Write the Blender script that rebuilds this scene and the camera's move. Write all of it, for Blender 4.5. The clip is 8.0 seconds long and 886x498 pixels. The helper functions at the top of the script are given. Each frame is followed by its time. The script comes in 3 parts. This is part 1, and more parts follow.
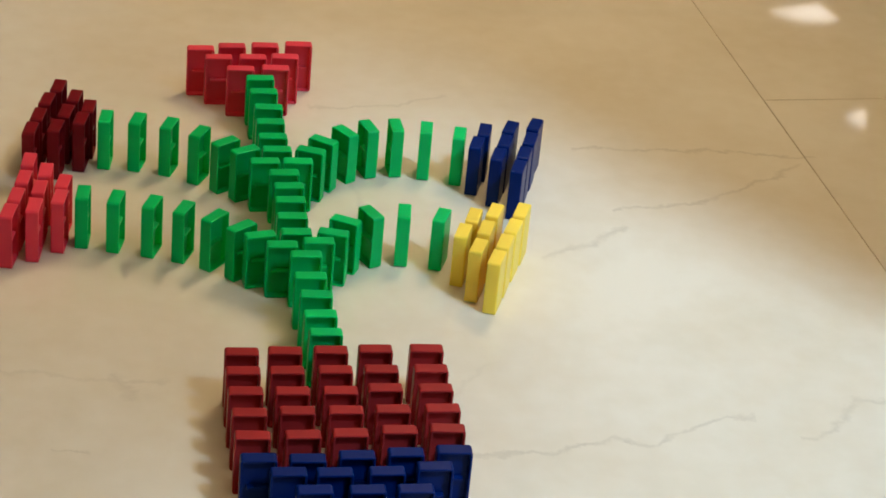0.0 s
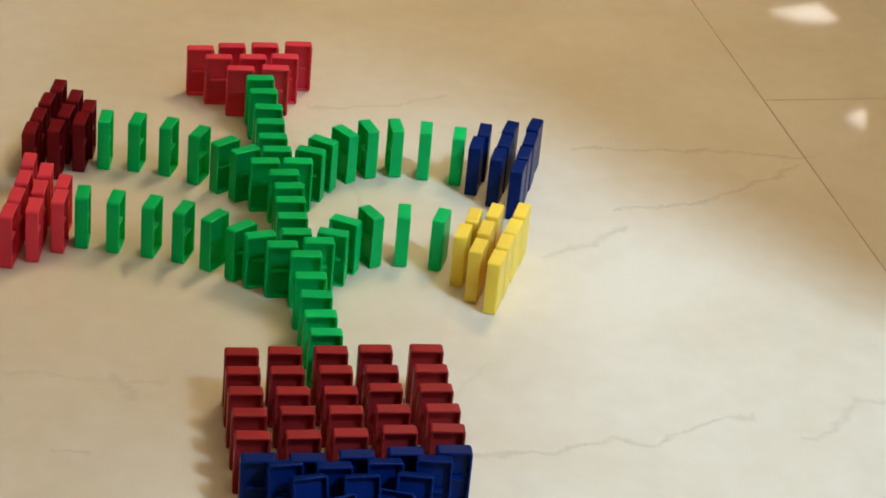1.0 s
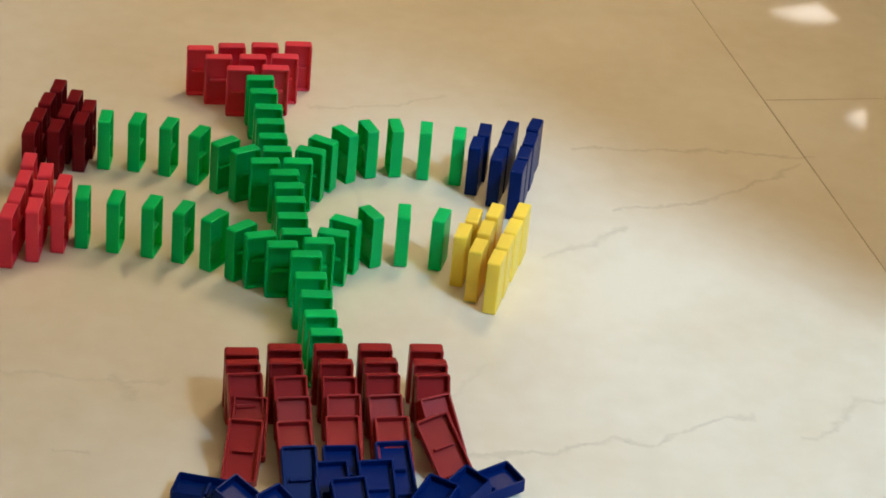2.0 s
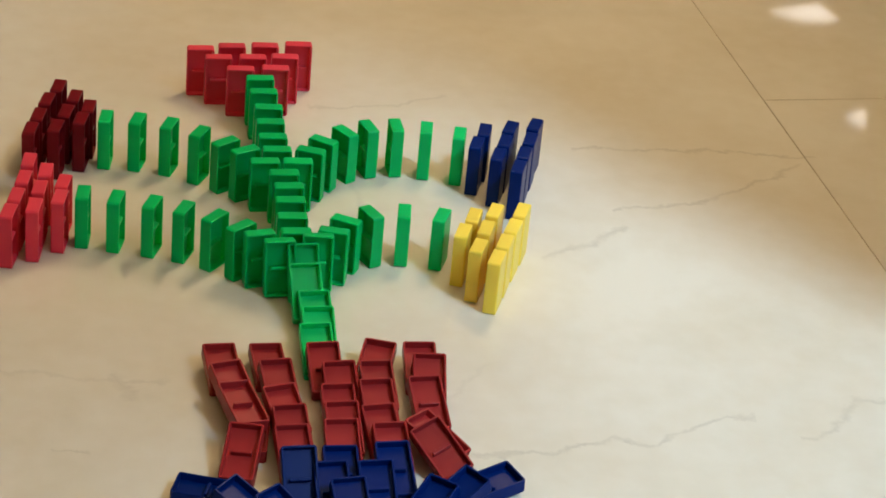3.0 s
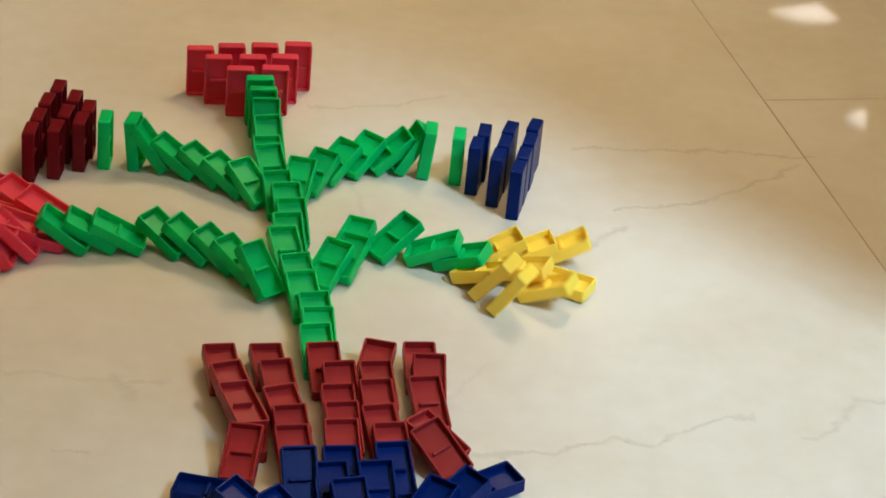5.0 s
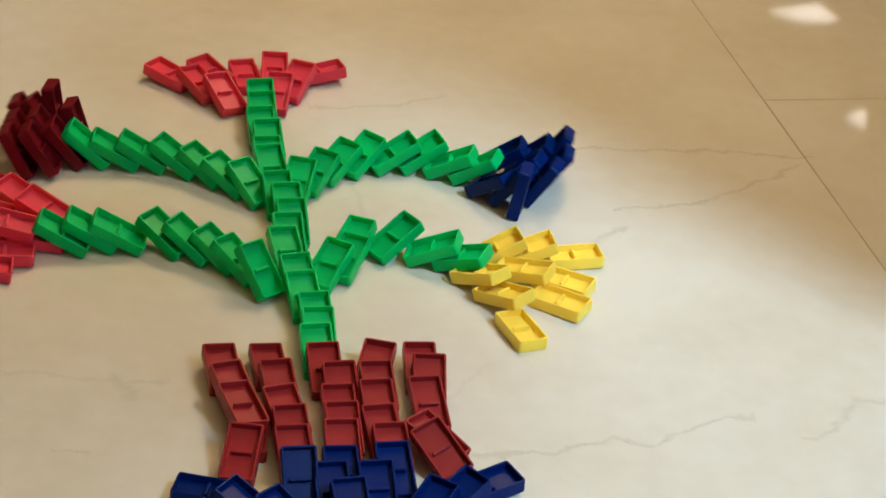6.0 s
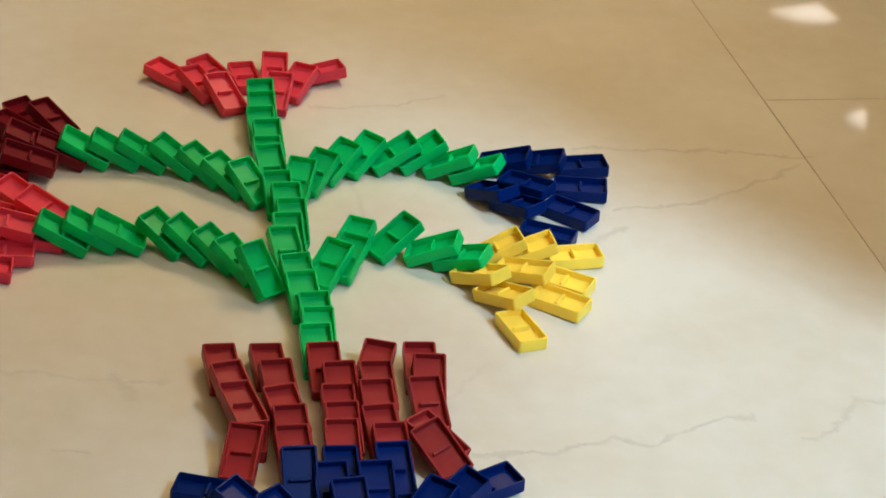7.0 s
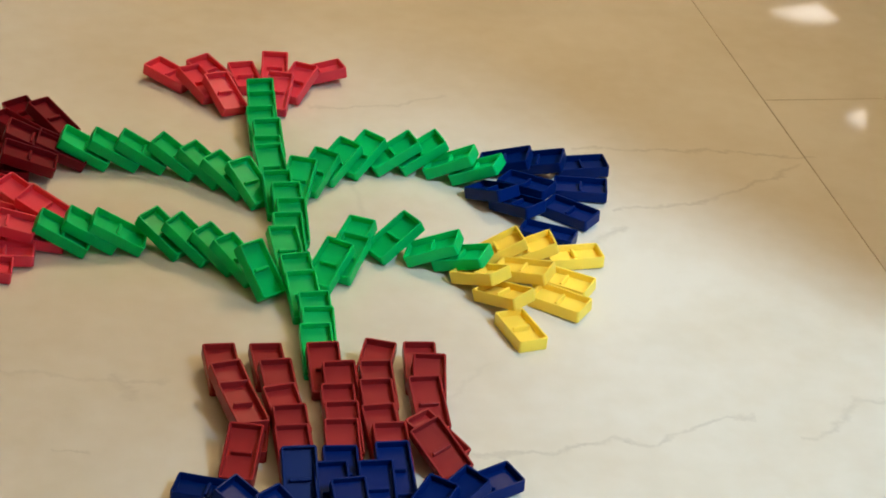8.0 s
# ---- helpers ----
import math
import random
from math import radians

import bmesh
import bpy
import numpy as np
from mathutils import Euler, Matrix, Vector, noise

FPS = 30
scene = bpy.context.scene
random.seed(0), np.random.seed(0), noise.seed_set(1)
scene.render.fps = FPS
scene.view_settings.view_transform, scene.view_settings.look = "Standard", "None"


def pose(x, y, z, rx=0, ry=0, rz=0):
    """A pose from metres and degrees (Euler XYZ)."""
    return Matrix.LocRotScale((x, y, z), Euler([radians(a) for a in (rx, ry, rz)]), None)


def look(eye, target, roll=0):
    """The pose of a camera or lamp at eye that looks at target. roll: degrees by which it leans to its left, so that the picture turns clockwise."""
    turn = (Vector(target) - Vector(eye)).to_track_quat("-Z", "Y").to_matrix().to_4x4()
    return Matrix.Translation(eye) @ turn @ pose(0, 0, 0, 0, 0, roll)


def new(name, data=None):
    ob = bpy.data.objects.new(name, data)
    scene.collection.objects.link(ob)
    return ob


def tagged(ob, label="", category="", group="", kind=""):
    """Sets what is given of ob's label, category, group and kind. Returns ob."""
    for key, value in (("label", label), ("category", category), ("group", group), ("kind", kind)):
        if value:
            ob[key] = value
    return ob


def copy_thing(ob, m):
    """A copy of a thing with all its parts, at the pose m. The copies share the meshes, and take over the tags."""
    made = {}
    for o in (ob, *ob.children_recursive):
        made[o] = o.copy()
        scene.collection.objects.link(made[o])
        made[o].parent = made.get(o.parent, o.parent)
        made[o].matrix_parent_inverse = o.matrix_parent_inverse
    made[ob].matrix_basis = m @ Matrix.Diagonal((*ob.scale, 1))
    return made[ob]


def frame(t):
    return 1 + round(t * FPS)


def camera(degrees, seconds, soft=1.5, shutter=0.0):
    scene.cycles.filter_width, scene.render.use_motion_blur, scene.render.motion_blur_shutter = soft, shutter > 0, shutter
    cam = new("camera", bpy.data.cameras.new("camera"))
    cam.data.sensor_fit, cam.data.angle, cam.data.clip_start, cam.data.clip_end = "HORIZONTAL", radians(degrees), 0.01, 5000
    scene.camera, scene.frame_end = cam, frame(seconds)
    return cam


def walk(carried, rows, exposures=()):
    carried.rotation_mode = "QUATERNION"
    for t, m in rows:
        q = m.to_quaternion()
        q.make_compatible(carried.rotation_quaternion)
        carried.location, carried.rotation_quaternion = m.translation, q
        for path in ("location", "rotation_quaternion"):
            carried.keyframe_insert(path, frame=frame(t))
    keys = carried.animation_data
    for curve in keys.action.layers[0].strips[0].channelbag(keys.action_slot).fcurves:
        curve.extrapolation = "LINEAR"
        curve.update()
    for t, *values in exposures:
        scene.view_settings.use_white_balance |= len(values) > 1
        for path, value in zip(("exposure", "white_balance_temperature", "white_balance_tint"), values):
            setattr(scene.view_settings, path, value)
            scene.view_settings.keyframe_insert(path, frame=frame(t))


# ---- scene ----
cam = camera(22.18, 8.0, soft=1.75, shutter=0.5)
VIEW = look((0.1200, -1.7000, 0.9492), (0.1200, 0.0397, -0.0375), 5.667)
walk(cam, [(0.0, VIEW), (8.0, VIEW)])

# ---- light: hazy sun through a balcony opening beside the camera, added warm fill thrown up to the ceiling and in from the side ----
ROOM = pose(0, 0, 0, 0, 0, 14.35)
WALL_X, JAMB_FAR, LINTEL_STEP, JAMB_NEAR, HIGH = 0.75, -0.55, -1.42, -2.60, 3.0
# opening made up for the ceiling fill lamp, then the far wall
FILL_NEAR, FILL_FAR, FILL_LOW, FILL_HIGH, NORTH = -1.66, -0.10, 2.30, 2.85, 2.6
SIDE = (0.40, 1.20, 1.30, 1.90)                # opening added for the side fill, same wall: y and z from and to
scene.view_settings.exposure = -0.61

world = bpy.data.worlds.new("sky")
scene.world = world
world.use_nodes = True
wn = world.node_tree.nodes
sky = wn.new("ShaderNodeTexSky")
sky.sky_type, sky.sun_disc = "NISHITA", False
sky.sun_elevation, sky.sun_rotation = radians(52), radians(129)
wn["Background"].inputs["Strength"].default_value = 0.12
world.node_tree.links.new(sky.outputs[0], wn["Background"].inputs["Color"])

sun = new("sun", bpy.data.lights.new("sun", "SUN"))
sun.data.energy, sun.data.angle, sun.data.color = 4.9, radians(10), (0.49, 0.76, 1.0)
sun.matrix_world = look((0.78 * 4, -0.63 * 4, 5.1), (0, 0, 0))


def area_lamp(name, m, wide, high, watts, color):
    lamp = new(name, bpy.data.lights.new(name, "AREA"))
    lamp.data.shape, lamp.data.size, lamp.data.size_y = "RECTANGLE", wide, high
    lamp.data.energy, lamp.data.color = watts, color
    lamp.matrix_world = m
    return lamp


mid = (JAMB_FAR + JAMB_NEAR) / 2
area_lamp("balcony_light", ROOM @ look((WALL_X + 0.13, mid, 1.06), (-1, mid, 1.06)), 1.6, 1.7, 8, (0.5, 0.78, 1.0))
# added fill: an unseen warm lamp aimed at the ceiling for overhead light
mid = (FILL_FAR + FILL_NEAR) / 2
area_lamp("ceiling_fill", ROOM @ look((WALL_X + 0.02, mid, (FILL_LOW + FILL_HIGH) / 2), (-0.2, -0.9, 2.98)), 1.50, 0.5, 80, (1.0, 0.84, 0.54))
# unseen warm lamp, added to brighten the floor at the far right
mid = (SIDE[0] + SIDE[1]) / 2
area_lamp("side_fill", ROOM @ look((WALL_X + 0.02, mid, (SIDE[2] + SIDE[3]) / 2), (0.42, 0.45, 0.0)), 0.75, 0.55, 36, (1.0, 0.77, 0.46))


# ---- materials ----
def material(name, color, rough=0.5, metal=0.0, gloss=0.4):
    m = bpy.data.materials.new(name)
    m.use_nodes = True
    b = m.node_tree.nodes["Principled BSDF"]
    b.inputs["Base Color"].default_value = (*color, 1)
    b.inputs["Roughness"].default_value = rough
    b.inputs["Metallic"].default_value = metal
    b.inputs["Specular IOR Level"].default_value = gloss
    return m, m.node_tree, b


def wire(tree, a, out, b, slot):
    tree.links.new(a.outputs[out], b.inputs[slot])


def plastic(name, color, rough=0.38, gloss=0.16, milky=0.0):
    """Moulded plastic: slight shade changes from block to block, faint scuffs in the gloss."""
    m, tree, b = material(name, color, rough, gloss=gloss)
    b.inputs["Subsurface Weight"].default_value, b.inputs["Subsurface Scale"].default_value = milky, 0.009
    b.inputs["Subsurface Radius"].default_value = (0.8, 0.8, 0.5)
    n = tree.nodes
    info, hsv = n.new("ShaderNodeObjectInfo"), n.new("ShaderNodeHueSaturation")
    span = n.new("ShaderNodeMapRange")
    span.inputs["To Min"].default_value, span.inputs["To Max"].default_value = 0.92, 1.08
    wire(tree, info, "Random", span, "Value")
    wire(tree, span, "Result", hsv, "Value")
    hsv.inputs["Color"].default_value = (*color, 1)
    wire(tree, hsv, "Color", b, "Base Color")
    coord, scuff, ramp = n.new("ShaderNodeTexCoord"), n.new("ShaderNodeTexNoise"), n.new("ShaderNodeMapRange")
    scuff.inputs["Scale"].default_value, scuff.inputs["Detail"].default_value = 220, 5
    wire(tree, coord, "Object", scuff, "Vector")
    ramp.inputs["To Min"].default_value, ramp.inputs["To Max"].default_value = rough - 0.1, rough + 0.12
    wire(tree, scuff, "Fac", ramp, "Value")
    wire(tree, ramp, "Result", b, "Roughness")
    bump, grain = n.new("ShaderNodeBump"), n.new("ShaderNodeTexNoise")
    grain.inputs["Scale"].default_value = 900
    bump.inputs["Strength"].default_value, bump.inputs["Distance"].default_value = 0.04, 0.0002
    wire(tree, coord, "Object", grain, "Vector")
    wire(tree, grain, "Fac", bump, "Height")
    wire(tree, bump, "Normal", b, "Normal")
    return m


PLASTIC = {
    "green": plastic("green_plastic", (0.0006, 0.50, 0.130), 0.34, 0.12, 0.6),
    "rose": plastic("rose_plastic", (0.74, 0.056, 0.092), 0.34, 0.14, 0.4),
    "brick": plastic("brick_red_plastic", (0.315, 0.022, 0.023), 0.34, 0.12),
    "maroon": plastic("maroon_plastic", (0.165, 0.006, 0.012), 0.32, 0.14),
    "blue": plastic("blue_plastic", (0.0, 0.013, 0.108), 0.34, 0.10),
    "yellow": plastic("yellow_plastic", (1.0, 0.68, 0.085), 0.34, 0.20, 0.35),
}


def marble():
    """Polished cream marble: soft clouds, fine grain, a few hair veins that wander along the given lines."""
    m, tree, b = material("cream_marble", (0.66, 0.58, 0.46), 0.2)
    n = tree.nodes
    where = n.new("ShaderNodeNewGeometry")
    cloud, fine, wander = n.new("ShaderNodeTexNoise"), n.new("ShaderNodeTexNoise"), n.new("ShaderNodeTexNoise")
    cloud.inputs["Scale"].default_value, cloud.inputs["Detail"].default_value = 5, 6
    fine.inputs["Scale"].default_value, fine.inputs["Detail"].default_value = 45, 8
    wander.inputs["Scale"].default_value, wander.inputs["Detail"].default_value, wander.inputs["Roughness"].default_value = 34, 8, 0.62
    for t in (cloud, fine, wander):
        wire(tree, where, "Position", t, "Vector")
    mix, ramp = n.new("ShaderNodeMix"), n.new("ShaderNodeValToRGB")
    mix.data_type = "FLOAT"
    mix.inputs["Factor"].default_value = 0.25
    wire(tree, cloud, "Fac", mix, 2)
    wire(tree, fine, "Fac", mix, 3)
    ramp.color_ramp.elements[0].position, ramp.color_ramp.elements[0].color = 0.36, (0.665, 0.598, 0.480, 1)
    ramp.color_ramp.elements[1].position, ramp.color_ramp.elements[1].color = 0.62, (0.735, 0.685, 0.590, 1)
    wire(tree, mix, 0, ramp, "Fac")

    def calc(kind, one, two=None, three=None):
        node = n.new("ShaderNodeMath")
        node.operation = kind
        for slot, v in enumerate((one, two, three)):
            if v is None:
                continue
            if isinstance(v, (int, float)):
                node.inputs[slot].default_value = v
            else:
                tree.links.new(v, node.inputs[slot])
        return node.outputs[0]

    split = n.new("ShaderNodeSeparateXYZ")
    wire(tree, where, "Position", split, "Vector")
    px, py = split.outputs[0], split.outputs[1]
    shift = calc("SUBTRACT", wander.outputs["Fac"], 0.5)
    total = None
    hops = [(f, w, p, q) for f, w, *bends in VEIN_PATHS for p, q in zip(bends, bends[1:])]
    for force, width, (ax, ay), (bx, by) in hops:
        length = math.hypot(bx - ax, by - ay)
        ux, uy = (bx - ax) / length, (by - ay) / length
        along = calc("ADD", calc("MULTIPLY", px, ux / length), calc("MULTIPLY_ADD", py, uy / length, -(ax * ux + ay * uy) / length))
        across = calc("ADD", calc("MULTIPLY", px, -uy), calc("MULTIPLY_ADD", py, ux, ax * uy - ay * ux))
        off = calc("ABSOLUTE", calc("MULTIPLY_ADD", shift, 0.034, across))
        line = calc("MAXIMUM", calc("SUBTRACT", 1.0, calc("DIVIDE", off, width)), 0.0)
        ends = calc("MAXIMUM", calc("SUBTRACT", 1.0, calc("POWER", calc("ABSOLUTE", calc("MULTIPLY_ADD", along, 1.9, -0.95)), 14.0)), 0.0)
        vein = calc("MULTIPLY", calc("MULTIPLY", line, ends), calc("MULTIPLY", fine.outputs["Fac"], force * 2))
        total = vein if total is None else calc("MAXIMUM", total, vein)
    tint = n.new("ShaderNodeMix")
    tint.data_type = "RGBA"
    tree.links.new(total, tint.inputs["Factor"])
    wire(tree, ramp, "Color", tint, 6)
    tint.inputs[7].default_value = (0.30, 0.25, 0.19, 1)
    wire(tree, tint, 2, b, "Base Color")
    smear = n.new("ShaderNodeMapRange")
    smear.inputs["To Min"].default_value, smear.inputs["To Max"].default_value = 0.05, 0.12
    wire(tree, cloud, "Fac", smear, "Value")
    wire(tree, smear, "Result", b, "Roughness")
    return m


# hair veins in the stone: strength, half width, then the bends that each one passes
VEIN_PATHS = [
    (0.25, 0.0036, (0.150, -0.330), (0.225, -0.312), (0.268, -0.286), (0.293, -0.292), (0.347, -0.241), (0.372, -0.240)),
    (0.30, 0.0036, (0.230, 0.186), (0.261, 0.191), (0.385, 0.215), (0.462, 0.216)),
    (0.26, 0.0040, (0.268, 0.070), (0.277, 0.075), (0.358, 0.111), (0.448, 0.199)),
    (0.20, 0.0048, (0.405, -0.262), (0.419, -0.259), (0.440, -0.232), (0.451, -0.204), (0.478, -0.197)),
    (0.24, 0.0060, (0.205, -0.025), (0.254, 0.016), (0.276, 0.048)),
    (0.22, 0.0036, (-0.020, 0.219), (0.051, 0.235), (0.108, 0.272)),
    (0.14, 0.0034, (-0.215, -0.277), (-0.140, -0.280), (-0.076, -0.270)),
    (0.16, 0.0070, (-0.122, -0.268), (-0.104, -0.287), (-0.100, -0.302)),
    (0.22, 0.0030, (-0.146, -0.372), (-0.118, -0.369)),
    (0.10, 0.0050, (0.030, 0.110), (0.060, -0.060)),
    (0.10, 0.0044, (0.090, -0.330), (0.165, -0.200)),
]
MARBLE = marble()


def mottled(name, color, rough, scale):
    """Paint, grout or wood with soft blotches, fine grain and a slightly uneven face."""
    m, tree, b = material(name, color, rough)
    n = tree.nodes
    where, blotch, ramp, bump = (n.new("ShaderNode" + k) for k in ("NewGeometry", "TexNoise", "ValToRGB", "Bump"))
    blotch.inputs["Scale"].default_value, blotch.inputs["Detail"].default_value = scale, 8
    wire(tree, where, "Position", blotch, "Vector")
    for stop, at, k in zip(ramp.color_ramp.elements, (0.3, 0.7), (0.88, 1.1)):
        stop.position, stop.color = at, (*(min(c * k, 0.9) for c in color), 1)
    wire(tree, blotch, "Fac", ramp, "Fac")
    wire(tree, ramp, "Color", b, "Base Color")
    bump.inputs["Strength"].default_value, bump.inputs["Distance"].default_value = 0.2, 0.002
    wire(tree, blotch, "Fac", bump, "Height")
    wire(tree, bump, "Normal", b, "Normal")
    return m


GROUT = mottled("dark_grout", (0.50, 0.39, 0.26), 0.9, 60)
PAINT = mottled("warm_paint", (0.26, 0.18, 0.10), 0.8, 4)
CEILING = mottled("ceiling_paint", (0.80, 0.75, 0.66), 0.9, 4)
WOOD = mottled("dark_wood", (0.07, 0.03, 0.015), 0.4, 30)


# ---- mesh helpers ----
def finish(name, bm, mat, parent=None, smooth=0):
    me = bpy.data.meshes.new(name)
    bmesh.ops.recalc_face_normals(bm, faces=bm.faces)
    bm.to_mesh(me)
    bm.free()
    me.materials.append(mat)
    if smooth:
        me.polygons.foreach_set("use_smooth", [True] * len(me.polygons))
        me.set_sharp_from_angle(angle=radians(smooth))
    ob = new(name, me)
    ob.parent = parent
    return ob


def box(bm, x0, x1, y0, y1, z0, z1, bevel=0.0):
    vs = bmesh.ops.create_cube(bm, size=1)["verts"]
    for v in vs:
        v.co = Vector((x1 if v.co.x > 0 else x0, y1 if v.co.y > 0 else y0, z1 if v.co.z > 0 else z0))
    if bevel:
        es = list({e for v in vs for e in v.link_edges})
        bmesh.ops.bevel(bm, geom=es, offset=bevel, segments=2, affect="EDGES", profile=0.5)
    return vs


# ---- the room ----
def room():
    base = bmesh.new()
    box(base, -2.75, WALL_X + 0.55, -3.75, 3.3, -0.06, -0.0011)
    floor = tagged(finish("floor", base, GROUT), "polished cream marble floor of large slabs", "floor", kind="structure")
    floor.matrix_world = ROOM
    wide, long, gap = 0.80, 1.20, 0.0010
    slab = bmesh.new()
    box(slab, gap / 2, wide - gap / 2, gap / 2, long - gap / 2, -0.02, 0.0, 0.0005)
    first = finish("slab", slab, MARBLE, floor)
    cols = [(0.491 + wide * k, o) for k, o in ((-4, -0.1), (-3, 0.3), (-2, -0.2), (-1, -0.54), (0, 0.22))]
    used = False
    for x, off in cols:
        for j in range(-3, 3):
            ob = first if not used else new("slab", first.data)
            used = True
            ob.parent = floor
            ob.matrix_basis = pose(x, off + j * long, 0)

    def wall(name, spans, mat, label):
        bm = bmesh.new()
        for s in spans:
            box(bm, *s)
        ob = tagged(finish(name, bm, mat), label, "wall", kind="structure")
        ob.matrix_world = ROOM
        return ob

    wx, h, ny = WALL_X, HIGH, NORTH
    # unseen openings; the stepped lintel heights limit the sun patch on the floor
    holes = [SIDE, (JAMB_NEAR, LINTEL_STEP, 0.0, 2.22), (LINTEL_STEP, JAMB_FAR, 0.0, 1.72), (FILL_NEAR, FILL_FAR, FILL_LOW, FILL_HIGH)]
    cuts = sorted({-3.1, ny} | {y for hole in holes for y in hole[:2]})
    east = []
    for y0, y1 in zip(cuts, cuts[1:]):
        up = 0.0
        for a, c in sorted((hole[2], hole[3]) for hole in holes if hole[0] < (y0 + y1) / 2 < hole[1]) + [(h, h)]:
            if a > up:
                east.append((wx, wx + 0.12, y0, y1, up, a))
            up = c
    wall("wall_east", east, PAINT, "warm painted wall, its unseen openings placed to shape the light")
    wall("wall_north", [(-2.65, wx + 0.12, ny, ny + 0.12, 0, h)], PAINT, "warm painted plain wall")
    wall("wall_west", [(-2.65, -2.5, -3.1, ny, 0, h)], PAINT, "warm painted plain wall")
    wall("wall_south", [(-2.65, wx + 0.12, -3.25, -3.1, 0, h)], PAINT, "warm painted plain wall")
    top = bmesh.new()
    box(top, -2.65, wx + 0.12, -3.25, ny + 0.12, h, h + 0.1)
    ceiling = tagged(finish("ceiling", top, CEILING), "pale painted ceiling", "ceiling", kind="structure")
    ceiling.matrix_world = ROOM
    glow = bpy.data.materials.new("glint_glow")
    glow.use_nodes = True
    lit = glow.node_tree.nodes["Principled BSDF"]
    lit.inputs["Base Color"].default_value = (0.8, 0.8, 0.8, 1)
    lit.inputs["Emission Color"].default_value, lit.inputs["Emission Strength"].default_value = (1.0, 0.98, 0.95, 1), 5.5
    # two small slanting glowing panes, added low on the wall for the floor's glints
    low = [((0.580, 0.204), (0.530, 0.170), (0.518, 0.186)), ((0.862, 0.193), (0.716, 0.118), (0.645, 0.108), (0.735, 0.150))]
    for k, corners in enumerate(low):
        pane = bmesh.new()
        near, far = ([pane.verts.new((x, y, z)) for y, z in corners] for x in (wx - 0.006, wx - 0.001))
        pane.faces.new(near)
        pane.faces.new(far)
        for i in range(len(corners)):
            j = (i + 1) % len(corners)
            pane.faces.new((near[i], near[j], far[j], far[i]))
        ob = tagged(finish("window_%d" % (k + 1), pane, glow), "small glowing pane added to make a glint in the floor", "window", kind="structure")
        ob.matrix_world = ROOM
    skirt = bmesh.new()
    box(skirt, wx - 0.034, wx, 0.30, ny, 0.0, 0.07, 0.003)
    trim = tagged(finish("baseboard", skirt, WOOD), "dark wooden skirting board along the wall", "baseboard", kind="structure")
    trim.matrix_world = ROOM


room()

# ---- dominoes ----
WIDE, TALL, THICK = 0.0255, 0.0480, 0.0110


def outline(inset, radius, steps=4):
    """A rounded rectangle in x and z, the inset taken off all round."""
    pts = []
    for cx, cz, a0 in ((1, 1, 0), (-1, 1, 90), (-1, -1, 180), (1, -1, 270)):
        r = max(radius - inset, 0.0004)
        for k in range(steps + 1):
            a = radians(a0 + 90 * k / steps)
            x = cx * (WIDE / 2 - inset - r) + r * math.cos(a)
            z = TALL / 2 + cz * (TALL / 2 - inset - r) + r * math.sin(a)
            pts.append((x, z))
    return pts


def domino(kind):
    """A hollow block: rounded face towards +y, an open tray with a short rib towards -y."""
    bm = bmesh.new()
    half, r = THICK / 2, 0.0022
    loops = []
    for inset, y in ((0.0013, half), (0.0006, half - 0.00018), (0.00018, half - 0.0006), (0, half - 0.0013),
                     (0, -half + 0.0006), (0.00018, -half + 0.00018), (0.0005, -half),
                     (0.0014, -half), (0.0017, -half + 0.0003), (0.0020, -half + 0.0056)):
        loops.append([bm.verts.new((x, y, z)) for x, z in outline(inset, r)])
    n = len(loops[0])
    for a, b in zip(loops, loops[1:]):
        for k in range(n):
            bm.faces.new((a[k], a[(k + 1) % n], b[(k + 1) % n], b[k]))
    bm.faces.new(loops[0])
    bm.faces.new(loops[-1])
    block = new("domino_block")
    block.empty_display_size = 0.02
    finish("body", bm, PLASTIC[kind], block)
    rib = bmesh.new()
    box(rib, -0.0074, 0.0074, -half + 0.0012, -half + 0.0059, TALL / 2 - 0.0012, TALL / 2 + 0.0012, 0.0005)
    finish("rib", rib, PLASTIC[kind], block)
    return tagged(block, category="domino")


def standing(x, y, turn, tilt=0.0, spin=0.0, lift=0.0):
    """A block at x, y that faces turn, tipped over its front bottom edge and spun about its long axis, resting on the ground."""
    m = pose(x, y, 0, 0, 0, turn) @ pose(0, THICK / 2, 0, -tilt) @ pose(0, 0, 0, 0, 0, spin) @ pose(0, -THICK / 2, 0)
    low = min((m @ Vector((sx * WIDE / 2, sy * THICK / 2, z))).z for sx in (-1, 1) for sy in (-1, 1) for z in (0, TALL))
    return Matrix.Translation((0, 0, lift - low)) @ m


START, MODEL = {}, {}


def domino_row(kind, label, group, places):
    made = []
    for x, y, turn in places:
        m = standing(x, y, turn)
        if kind in MODEL:
            ob = copy_thing(MODEL[kind], m)
        else:
            ob = MODEL[kind] = domino(kind)
            ob.matrix_basis = m
        tagged(ob, label, "domino", group)
        START[ob.name] = (x, y, turn)
        made.append(ob)
    return made


